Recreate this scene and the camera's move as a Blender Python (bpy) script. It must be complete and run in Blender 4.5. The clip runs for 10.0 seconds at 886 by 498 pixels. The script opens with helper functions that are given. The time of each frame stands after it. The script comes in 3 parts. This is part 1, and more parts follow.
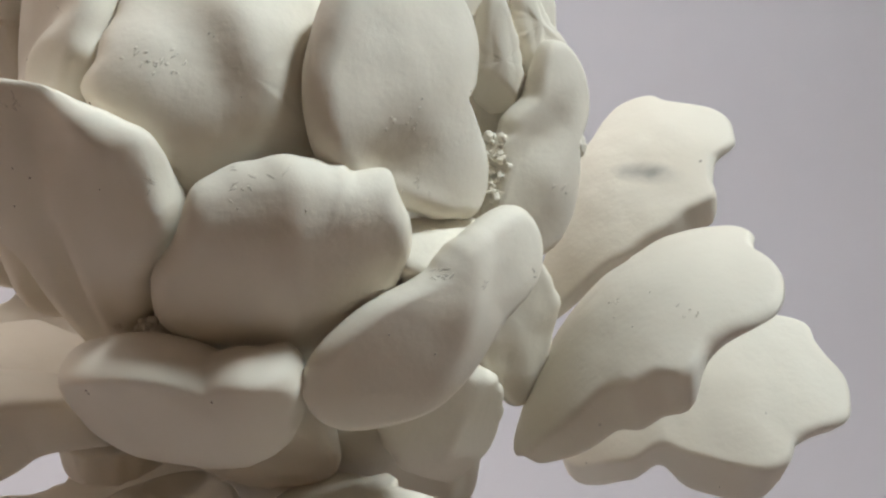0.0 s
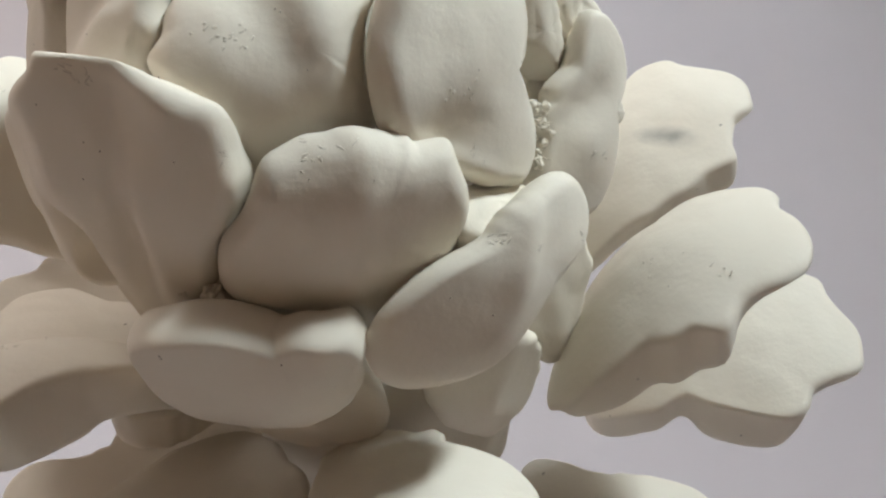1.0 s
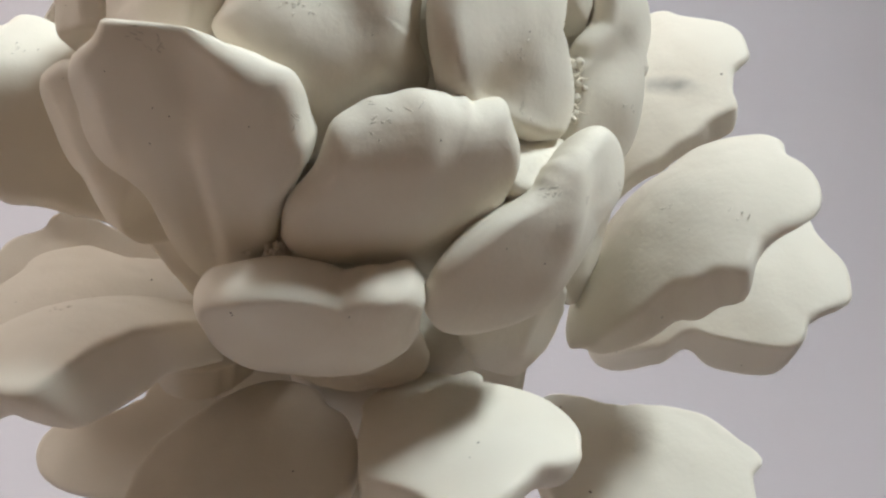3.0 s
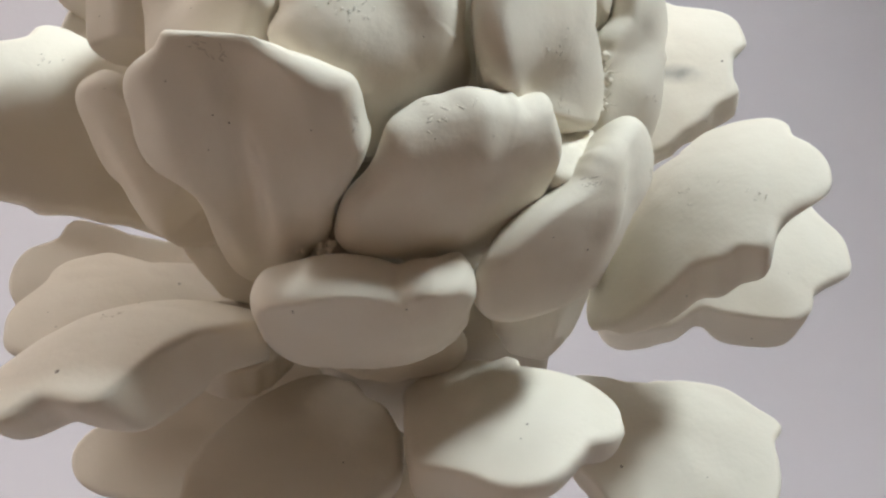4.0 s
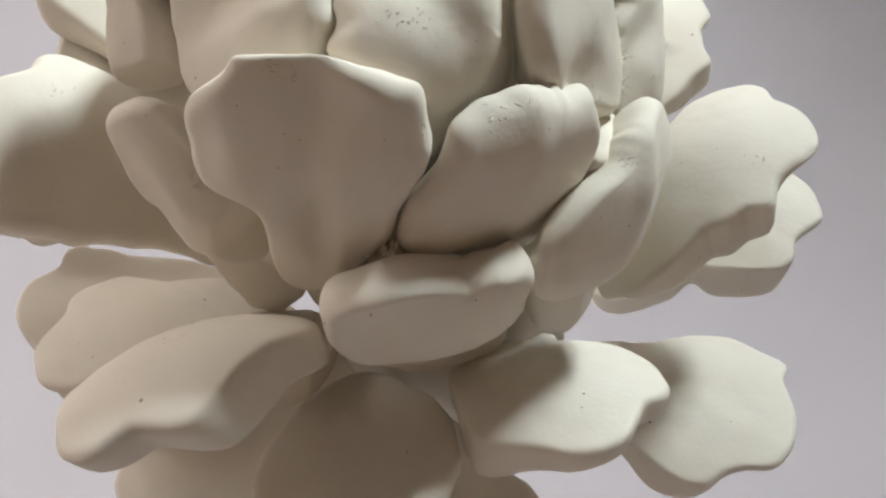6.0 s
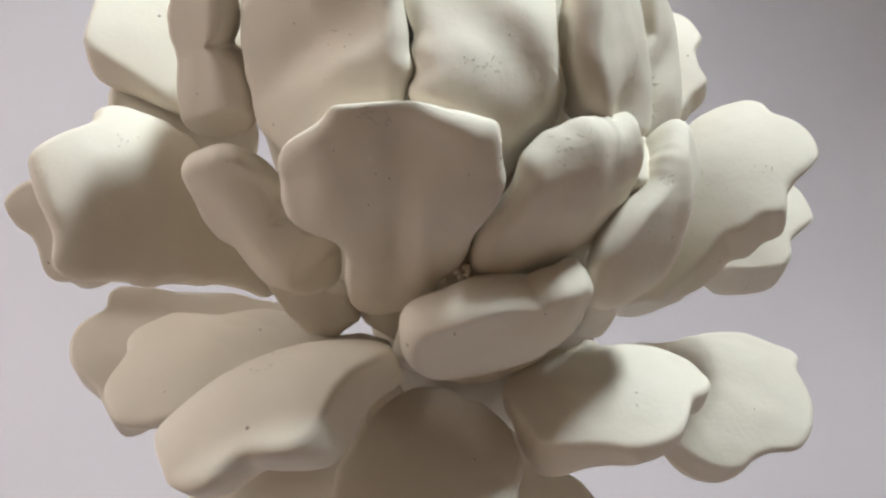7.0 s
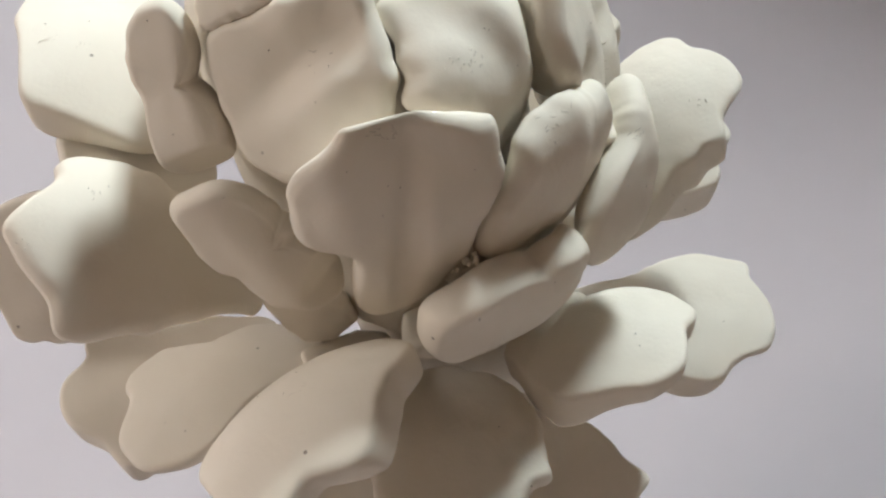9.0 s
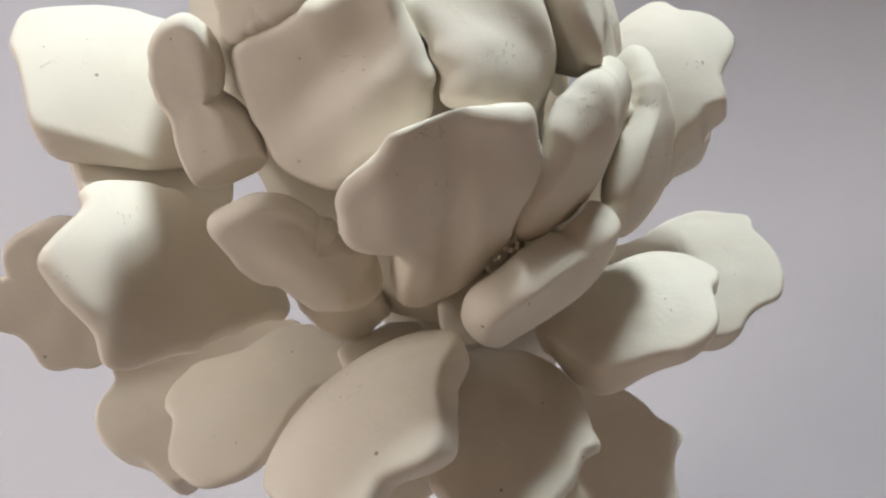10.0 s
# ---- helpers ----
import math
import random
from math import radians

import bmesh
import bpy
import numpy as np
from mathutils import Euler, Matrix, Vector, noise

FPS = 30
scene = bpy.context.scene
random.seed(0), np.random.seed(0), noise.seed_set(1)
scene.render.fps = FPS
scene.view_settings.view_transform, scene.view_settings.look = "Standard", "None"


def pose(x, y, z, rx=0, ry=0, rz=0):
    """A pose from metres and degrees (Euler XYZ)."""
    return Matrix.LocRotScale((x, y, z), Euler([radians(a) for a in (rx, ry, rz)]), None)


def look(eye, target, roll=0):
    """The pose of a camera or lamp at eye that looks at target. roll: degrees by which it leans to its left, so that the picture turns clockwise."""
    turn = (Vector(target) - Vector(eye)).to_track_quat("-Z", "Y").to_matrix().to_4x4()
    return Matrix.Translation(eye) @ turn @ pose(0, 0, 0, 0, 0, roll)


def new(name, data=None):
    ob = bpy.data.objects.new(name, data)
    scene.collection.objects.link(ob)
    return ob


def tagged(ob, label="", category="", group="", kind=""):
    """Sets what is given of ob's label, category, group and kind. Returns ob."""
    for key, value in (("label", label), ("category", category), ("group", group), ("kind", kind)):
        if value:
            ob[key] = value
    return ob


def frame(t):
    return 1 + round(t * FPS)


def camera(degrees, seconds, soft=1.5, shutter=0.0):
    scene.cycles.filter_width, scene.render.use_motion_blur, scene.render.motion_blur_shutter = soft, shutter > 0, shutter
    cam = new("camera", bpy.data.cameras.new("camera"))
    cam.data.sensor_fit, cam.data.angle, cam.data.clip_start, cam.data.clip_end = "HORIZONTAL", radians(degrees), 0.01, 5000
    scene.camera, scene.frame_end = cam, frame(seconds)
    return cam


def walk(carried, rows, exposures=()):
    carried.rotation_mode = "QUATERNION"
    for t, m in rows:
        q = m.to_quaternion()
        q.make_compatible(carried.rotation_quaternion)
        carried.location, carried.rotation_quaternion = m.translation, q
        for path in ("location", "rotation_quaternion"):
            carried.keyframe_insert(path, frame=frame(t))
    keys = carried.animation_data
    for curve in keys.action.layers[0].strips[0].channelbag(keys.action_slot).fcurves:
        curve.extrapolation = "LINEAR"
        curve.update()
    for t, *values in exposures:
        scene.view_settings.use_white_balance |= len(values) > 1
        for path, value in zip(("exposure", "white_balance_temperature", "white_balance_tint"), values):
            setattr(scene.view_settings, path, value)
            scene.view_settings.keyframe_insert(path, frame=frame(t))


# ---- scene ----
cam = camera(52.0, 10.0, soft=2.3)
PATH = [
    (0, (0.071, 0.068, 0.377), (-0.04, 2.028, -0.008), 0.6),
    (0.5, (0.055, 0.057, 0.382), (-0.054, 2.012, -0.025), 0.7),
    (1, (0.045, 0.056, 0.381), (0.004, 1.999, -0.09), 0.2),
    (1.5, (0.037, 0.054, 0.385), (0.014, 1.983, -0.141), -0.5),
    (2, (0.026, 0.054, 0.384), (0.037, 1.971, -0.186), -0.5),
    (3.5, (-0.01, 0.038, 0.393), (0.156, 1.935, -0.217), -0.5),
    (4, (-0.028, 0.035, 0.394), (0.193, 1.922, -0.228), -1.6),
    (4.2, (-0.032, 0.032, 0.393), (0.214, 1.916, -0.231), -2.1),
    (4.5, (-0.043, 0.034, 0.395), (0.241, 1.909, -0.241), -3.1),
    (5, (-0.059, 0.034, 0.399), (0.276, 1.893, -0.258), -3.3),
    (6.5, (-0.11, 0.032, 0.415), (0.404, 1.84, -0.268), -6.5),
    (7, (-0.14, 0.025, 0.426), (0.454, 1.812, -0.248), -7.3),
    (7.5, (-0.152, 0.034, 0.434), (0.542, 1.771, -0.273), -9.2),
    (8, (-0.164, 0.033, 0.44), (0.551, 1.748, -0.299), -10.9),
    (8.2, (-0.167, 0.034, 0.445), (0.547, 1.743, -0.308), -11.5),
    (8.5, (-0.173, 0.038, 0.446), (0.58, 1.72, -0.328), -12.6),
    (9, (-0.186, 0.044, 0.458), (0.629, 1.664, -0.385), -15.3),
    (9.5, (-0.195, 0.05, 0.468), (0.652, 1.621, -0.436), -17.8),
    (10, (-0.213, 0.066, 0.479), (0.665, 1.595, -0.465), -19.7),
]
walk(cam, [(t, look(eye, target, roll)) for t, eye, target, roll in PATH], exposures=[(0, 0.02), (2, 0.1), (4.5, 0.17), (7, 0.21), (8.5, 0.22), (10, 0.16)])

# ---- world and light ----
world = bpy.data.worlds.new("world")
scene.world = world
world.use_nodes = True
sky = world.node_tree.nodes.new("ShaderNodeTexSky")
sky.sky_type, sky.sun_disc = "NISHITA", False
sky.sun_elevation, sky.sun_rotation = radians(38), radians(35)
world.node_tree.links.new(sky.outputs[0], world.node_tree.nodes["Background"].inputs[0])
world.node_tree.nodes["Background"].inputs[1].default_value = 0.1


def area_lamp(name, at, toward, width, height, watts, colour):
    data = bpy.data.lights.new(name, "AREA")
    data.shape, data.size, data.size_y, data.energy, data.color = "RECTANGLE", width, height, watts, colour
    ob = new(name, data)
    ob.matrix_world = look(at, toward)
    return ob


# main light as the shadows show; its skylight is assumed, out of view
area_lamp("key_light", (1.22, 0.26, 2.06), (0.0, 0.42, 0.32), 0.42, 0.42, 100, (0.83, 0.95, 0.99))
# fill lamp without a known source, added to brighten the left side
area_lamp("added_left_fill", (-1.42, 0.95, 1.80), (-1.10, 1.2, 0.0), 0.9, 1.1, 24, (1.0, 0.94, 0.88))


# ---- materials ----
def material(name):
    m = bpy.data.materials.new(name)
    m.use_nodes = True
    return m, m.node_tree.nodes, m.node_tree.links, m.node_tree.nodes["Principled BSDF"]


def ramp(nodes, links, source, stops):
    r = nodes.new("ShaderNodeValToRGB")
    while len(r.color_ramp.elements) < len(stops):
        r.color_ramp.elements.new(0.5)
    for e, (place, colour) in zip(r.color_ramp.elements, stops):
        e.position, e.color = place, (*colour, 1)
    links.new(source, r.inputs[0])
    return r


def noise_node(nodes, links, scale, detail, coords):
    n = nodes.new("ShaderNodeTexNoise")
    n.inputs["Scale"].default_value, n.inputs["Detail"].default_value = scale, detail
    links.new(coords, n.inputs["Vector"])
    return n


def plaster(name, pale, warm, pit_scale=95.0):
    """Matt fired clay: mottled, with fine tooth and scattered pinholes."""
    m, nodes, links, bsdf = material(name)
    co = nodes.new("ShaderNodeTexCoord").outputs["Object"]
    mott = noise_node(nodes, links, 22, 4, co)
    col = ramp(nodes, links, mott.outputs["Fac"], [(0.3, warm), (0.68, pale)])
    pit = nodes.new("ShaderNodeTexVoronoi")
    pit.inputs["Scale"].default_value = pit_scale
    links.new(co, pit.inputs["Vector"])
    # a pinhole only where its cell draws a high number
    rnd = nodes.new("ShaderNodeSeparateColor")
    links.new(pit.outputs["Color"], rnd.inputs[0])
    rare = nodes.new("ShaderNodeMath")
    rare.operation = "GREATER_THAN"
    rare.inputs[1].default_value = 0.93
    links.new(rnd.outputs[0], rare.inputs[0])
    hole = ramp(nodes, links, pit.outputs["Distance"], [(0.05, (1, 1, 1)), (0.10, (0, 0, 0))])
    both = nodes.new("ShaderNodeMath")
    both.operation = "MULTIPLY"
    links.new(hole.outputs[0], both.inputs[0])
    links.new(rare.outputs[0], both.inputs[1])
    # pinholes are mixed towards brown, standing in for the shade within them
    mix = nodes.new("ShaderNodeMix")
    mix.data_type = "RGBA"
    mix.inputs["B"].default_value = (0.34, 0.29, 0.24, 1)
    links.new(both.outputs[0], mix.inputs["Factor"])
    links.new(col.outputs[0], mix.inputs["A"])
    links.new(mix.outputs["Result"], bsdf.inputs["Base Color"])
    bsdf.inputs["Roughness"].default_value = 0.72
    bsdf.inputs["Specular IOR Level"].default_value = 0.3
    grain = noise_node(nodes, links, 420, 3, co)
    lump = noise_node(nodes, links, 70, 2, co)
    h1 = nodes.new("ShaderNodeMath")
    h1.operation = "MULTIPLY_ADD"
    h1.inputs[1].default_value = 1.3
    links.new(lump.outputs["Fac"], h1.inputs[0])
    links.new(grain.outputs["Fac"], h1.inputs[2])
    h2 = nodes.new("ShaderNodeMath")
    h2.operation = "MULTIPLY_ADD"
    h2.inputs[1].default_value = -4.0
    links.new(both.outputs[0], h2.inputs[0])
    links.new(h1.outputs[0], h2.inputs[2])
    bump = nodes.new("ShaderNodeBump")
    bump.inputs["Strength"].default_value, bump.inputs["Distance"].default_value = 0.28, 0.00045
    links.new(h2.outputs[0], bump.inputs["Height"])
    links.new(bump.outputs[0], bsdf.inputs["Normal"])
    return m


def paint(name, a, b, scale=3.0, rough=0.6):
    m, nodes, links, bsdf = material(name)
    co = nodes.new("ShaderNodeTexCoord").outputs["Object"]
    n = noise_node(nodes, links, scale, 3, co)
    links.new(ramp(nodes, links, n.outputs["Fac"], [(0.3, a), (0.7, b)]).outputs[0], bsdf.inputs["Base Color"])
    bsdf.inputs["Roughness"].default_value = rough
    fine = noise_node(nodes, links, 160, 2, co)
    bump = nodes.new("ShaderNodeBump")
    bump.inputs["Strength"].default_value, bump.inputs["Distance"].default_value = 0.15, 0.001
    links.new(fine.outputs["Fac"], bump.inputs["Height"])
    links.new(bump.outputs[0], bsdf.inputs["Normal"])
    return m


CLAY = plaster("white_clay", (0.82, 0.76, 0.658), (0.775, 0.708, 0.60))
CORE = plaster("core_clay", (0.74, 0.69, 0.60), (0.68, 0.62, 0.52))
WALL = paint("wall_paint", (0.81, 0.65, 0.50), (0.84, 0.69, 0.54))
TABLE = paint("table_wood", (0.36, 0.25, 0.16), (0.44, 0.31, 0.20), 7.0, 0.5)
SWEEP = paint("backdrop_paper", (0.44, 0.398, 0.415), (0.46, 0.418, 0.435), 2.0, 0.8)
CEIL = paint("ceiling_paint", (0.76, 0.75, 0.73), (0.79, 0.78, 0.76))
FLOOR = paint("floor_board", (0.54, 0.42, 0.30), (0.60, 0.47, 0.35), 6.0)
FRAME = paint("frame_paint", (0.78, 0.78, 0.77), (0.81, 0.81, 0.80), 8.0, 0.4)
# dark colour of these marks stands for the shade inside holes and gouges
PIT = paint("pinhole_shade", (0.24, 0.195, 0.15), (0.34, 0.28, 0.22), 900.0, 0.9)
NICK = paint("tool_mark_shade", (0.56, 0.50, 0.42), (0.66, 0.60, 0.51), 700.0, 0.9)


def smudged(at, length, width):
    """The clay with a rubbed grey graphite smear of its own shape."""
    m = plaster("smudged_clay", (0.82, 0.76, 0.658), (0.775, 0.708, 0.60))
    nodes, links = m.node_tree.nodes, m.node_tree.links
    bsdf = nodes["Principled BSDF"]
    plain = bsdf.inputs["Base Color"].links[0].from_socket
    co = nodes.new("ShaderNodeTexCoord").outputs["Object"]
    place = nodes.new("ShaderNodeMapping")
    place.vector_type = "TEXTURE"
    place.inputs["Location"].default_value = (at[0], at[1], 0.004)
    place.inputs["Rotation"].default_value = (0, 0, radians(8))
    place.inputs["Scale"].default_value = (length, width, 0.03)
    links.new(co, place.inputs["Vector"])
    ball = nodes.new("ShaderNodeTexGradient")
    ball.gradient_type = "SPHERICAL"
    links.new(place.outputs[0], ball.inputs["Vector"])
    rub = noise_node(nodes, links, 95, 5, co)
    amount = nodes.new("ShaderNodeMath")
    amount.operation = "MULTIPLY"
    links.new(ball.outputs["Fac"], amount.inputs[0])
    links.new(ramp(nodes, links, rub.outputs["Fac"], [(0.25, (0.15, 0.15, 0.15)), (0.75, (1, 1, 1))]).outputs[0], amount.inputs[1])
    mix = nodes.new("ShaderNodeMix")
    mix.data_type = "RGBA"
    mix.inputs["B"].default_value = (0.22, 0.21, 0.19, 1)
    links.new(amount.outputs[0], mix.inputs["Factor"])
    links.new(plain, mix.inputs["A"])
    links.new(mix.outputs["Result"], bsdf.inputs["Base Color"])
    return m


SMUDGED = smudged((0.0116, -0.0049), 0.017, 0.0065)


# ---- builders ----
def mesh_object(name, bm, mat, parent=None, smooth=True):
    me = bpy.data.meshes.new(name)
    bmesh.ops.recalc_face_normals(bm, faces=bm.faces)
    bm.to_mesh(me)
    bm.free()
    me.materials.append(mat)
    for p in me.polygons:
        p.use_smooth = smooth
    ob = new(name, me)
    ob.parent = parent
    return ob


def part(name, bm, mat, parent, label=""):
    ob = mesh_object(name, bm, mat, parent)
    if label:
        ob["label"] = label
    return ob


def box(lo, hi, bevel=0.0):
    bm = bmesh.new()
    bmesh.ops.create_cube(bm, size=1)
    for v in bm.verts:
        v.co = Vector([(a + b) / 2 + c * (b - a) for a, b, c in zip(lo, hi, v.co)])
    if bevel:
        bmesh.ops.bevel(bm, geom=bm.edges[:], offset=bevel, segments=2, affect="EDGES")
    return bm


def join(*parts):
    out = bmesh.new()
    for bm in parts:
        me = bpy.data.meshes.new("tmp")
        bm.to_mesh(me)
        bm.free()
        out.from_mesh(me)
        bpy.data.meshes.remove(me)
    return out


# ---- room ----
def setting(name, bm, mat, label, category):
    return tagged(mesh_object(name, bm, mat, None, False), label, category, kind="structure")


LX, RX, FY, BY, LOW, TOP = -2.5, 2.5, -2.5, 1.8, -0.75, 1.75
setting("floor", box((LX, FY, LOW - 0.1), (RX, BY, LOW)), FLOOR, "plain wooden room floor below the table", "floor")
# openings made for the lamps; SX1 trims light off the backdrop's right
SX0, SX1, SY0, SY1 = 0.77, 1.065, 0.02, 0.86
TX0, TX1, TY0, TY1 = -1.90, -0.94, 0.37, 1.53
setting("ceiling", join(box((LX, FY, TOP), (TX0, BY, TOP + 0.1)), box((TX0, FY, TOP), (TX1, TY0, TOP + 0.1)), box((TX0, TY1, TOP), (TX1, BY, TOP + 0.1)),
                        box((TX1, FY, TOP), (SX0, BY, TOP + 0.1)), box((SX1, FY, TOP), (RX, BY, TOP + 0.1)),
                        box((SX0, FY, TOP), (SX1, SY0, TOP + 0.1)), box((SX0, SY1, TOP), (SX1, BY, TOP + 0.1))),
        CEIL, "plain off-white painted ceiling, unseen, with two openings added for the lamps", "ceiling")
# splayed unseen shaft, added to limit where the main lamp reaches
setting("added_light_shaft", join(box((SX0 - 0.05, SY0 - 0.05, TOP + 0.1), (SX0, SY1 + 0.05, TOP + 0.5)), box((SX1 + 0.3, SY0 - 0.05, TOP + 0.1), (SX1 + 0.35, SY1 + 0.05, TOP + 0.5)),
                           box((SX0, SY0 - 0.05, TOP + 0.1), (SX1 + 0.3, SY0, TOP + 0.5)), box((SX0, SY1, TOP + 0.1), (SX1 + 0.3, SY1 + 0.05, TOP + 0.5)),
                           box((SX1, SY0, TOP + 0.1), (SX1 + 0.3, SY1, TOP + 0.12))),
        FRAME, "white boxed shaft added unseen above the ceiling to shape the light", "skylight")
setting("wall_north", box((LX, BY, LOW), (RX, BY + 0.1, TOP)), WALL, "pale lilac-grey painted wall behind the sculpture", "wall")
setting("wall_south", box((LX, FY - 0.1, LOW), (RX, FY, TOP)), WALL, "plain pale painted room wall", "wall")
setting("wall_east", box((RX, FY, LOW), (RX + 0.1, BY, TOP)), WALL, "plain pale painted room wall", "wall")
setting("wall_west", box((LX - 0.1, FY, LOW), (LX, BY, TOP)), WALL, "plain pale painted room wall", "wall")

# plain table, and a sheet of paper that sweeps up from it behind the sculpture
# unseen table, its wood colour chosen for warm light bounced onto the petals
table = tagged(new("table"), "broad warm brown wooden table, added unseen under the clay flower", "table")
part("tabletop", box((-2.3, -0.75, -0.044), (2.3, BY - 0.003, -0.004), 0.006), TABLE, table)
for lx in (-2.2, 2.2):
    for ly in (-0.6, 1.7):
        part("leg", box((lx - 0.03, ly - 0.03, LOW), (lx + 0.03, ly + 0.03, -0.045), 0.004), TABLE, table)


def sweep_sheet(x0, x1, front, back, radius, top, thick=0.003):
    line = [(front, 0.0), (front + 0.2, 0.0)]
    for i in range(33):
        a = math.pi / 2 * i / 32
        line.append((back - radius + radius * math.sin(a), radius - radius * math.cos(a)))
    line += [(back, top)]
    bm = bmesh.new()
    rows = []
    for y, z in line:
        rows.append([bm.verts.new((x0 + (x1 - x0) * k / 8, y, z)) for k in range(9)])
    for a, b in zip(rows, rows[1:]):
        for k in range(8):
            bm.faces.new((a[k], a[k + 1], b[k + 1], b[k]))
    bmesh.ops.recalc_face_normals(bm, faces=bm.faces)
    bmesh.ops.solidify(bm, geom=bm.faces[:], thickness=thick)
    return bm


sheet = mesh_object("backdrop", sweep_sheet(-2.25, 2.25, 0.0, 1.75, 1.2, 1.6), SWEEP)
tagged(sheet, "pale lilac-grey seamless paper sweep behind the sculpture", "backdrop", kind="structure")


# ---- clay flower ----
from mathutils.bvhtree import BVHTree

NA, RINGS, ARC = 120, 26, 6


def smooth_ring(values, count):
    """A closed cubic curve through the values, sampled count times."""
    n, out = len(values), []
    for i in range(count):
        f = i * n / count
        k, s = int(f), f - int(f)
        a, b, c, d = (values[(k + j - 1) % n] for j in range(4))
        out.append(b + 0.5 * s * (c - a + s * (2 * a - 5 * b + 4 * c - d + s * (3 * (b - c) + d - a))))
    return out


def petal_mesh(radii, curve, front, back, rim, dome, swells, cuts, taper, lean, edge, seed, thick=None):
    """A thick hand-pressed petal: radii (mm) round its middle, from +u anticlockwise; curve: how far it bends back (1/m);
    front, back: half thicknesses; swells: (u, v, along, across, turn, height) in mm and degrees;
    cuts: a point and the outward normal of each knife-flat facet; lean: sideways run of the back per depth;
    thick: extra depth (mm) at twelve places round the rim."""
    bm = bmesh.new()
    ring = smooth_ring([r / 1000 for r in radii], NA)
    deep = smooth_ring([d / 1000 for d in thick or [0] * 12], NA)
    rows = []
    for side in (1, -1):
        for j in range(RINGS):
            rows.append((side, "flat", j / RINGS))
        if side == 1:
            for a in range(ARC * 2 + 1):
                rows.append((0, "arc", math.pi / 2 - a * math.pi / (2 * ARC)))
    rows = rows[:RINGS + 2 * ARC + 1] + rows[:RINGS + 2 * ARC:-1][: RINGS]
    shift = Vector((seed * 3.1, seed * 1.7, seed * 0.9))

    def bend(u, v):
        w = -(curve[0] * u * u + curve[1] * v * v + curve[2] * u * v)
        for su, sv, al, ac, turn, h in swells:
            c, s = math.cos(radians(turn)), math.sin(radians(turn))
            du, dv = u * 1000 - su, v * 1000 - sv
            p, q = (du * c + dv * s) / al, (dv * c - du * s) / ac
            w += h / 1000 * math.exp(-0.5 * (p * p + q * q))
        return w

    grid = []
    for side, kind, x in rows:
        line = []
        for i in range(NA):
            th = 2 * math.pi * i / NA
            inner = max(ring[i] - rim, ring[i] * 0.4)
            if kind == "flat":
                r, h = inner * x * (1 if side == 1 else taper), (front + dome * (1 - x * x) ** 1.5) if side == 1 else -back
            else:
                c, s = abs(math.cos(x)) ** edge, abs(math.sin(x)) ** edge
                r, h = inner + (ring[i] - inner) * c, front * s if x > 0 else -back * s
                if x < 0:
                    r *= 1 - (1 - taper) * s
            u, v = r * math.cos(th), r * math.sin(th)
            if h < 0:
                h *= 1 + max(deep[i] / back, -0.8) * min(1, (r / ring[i]) ** 2)
                u, v = u - lean[0] * h, v - lean[1] * h
            p = Vector((u, v, bend(u, v) + h))
            n1 = noise.noise(p * 38 + shift)
            n2 = noise.noise(p * 110 + shift)
            p += Vector((0.35 * noise.noise(p * 45 + shift.zxy), 0.35 * noise.noise(p * 45 - shift), n1)) * (0.0014 if front > 0.0035 else 0.0009)
            p.z += n2 * 0.0003
            for cu, cv, cw, nu, nv, nw, *reach in cuts:
                n = Vector((nu, nv, nw)).normalized()
                away = p - Vector((cu, cv, cw)) / 1000
                d = away.dot(n)
                # a cut with a reach fades out beyond it
                part_cut = 1.0
                if reach:
                    f = min(1.0, max(0.0, (2.4 - math.hypot(away.x, away.y) * 1000 / reach[0]) / 1.4))
                    part_cut = f * f * (3 - 2 * f)
                if d > -0.0012:
                    p -= n * part_cut * (d if d > 0.0012 else (d + 0.0012) ** 2 / 0.0048)
            line.append(p)
        grid.append(line)
    verts = []
    for k, line in enumerate(grid):
        kind_x = rows[k]
        if kind_x[1] == "flat" and kind_x[2] == 0:
            verts.append([bm.verts.new(line[0])] * NA)
        else:
            verts.append([bm.verts.new(p) for p in line])
    for a, b in zip(verts, verts[1:]):
        for i in range(NA):
            q = []
            for vert in (a[i], a[(i + 1) % NA], b[(i + 1) % NA], b[i]):
                if vert not in q:
                    q.append(vert)
            if len(q) > 2:
                bm.faces.new(q)
    return bm


flower = tagged(new("flower_sculpture"), "matt white clay peony sculpture with thick petals on a stem", "sculpture")
flower.location = (0.03, 0.43, 0)
SEED = [0]


def sliver(length, width, height, seed):
    """A thin uneven lens: a burr, or a pinhole or tool mark darkened for shade."""
    bm = bmesh.new()
    bmesh.ops.create_icosphere(bm, subdivisions=2, radius=1)
    for v in bm.verts:
        k = 1 + 0.35 * noise.noise(v.co * 1.7 + Vector((seed, 2 * seed, 0)))
        v.co = Vector((v.co.x * length * k, v.co.y * width * k, v.co.z * height))
    return bm


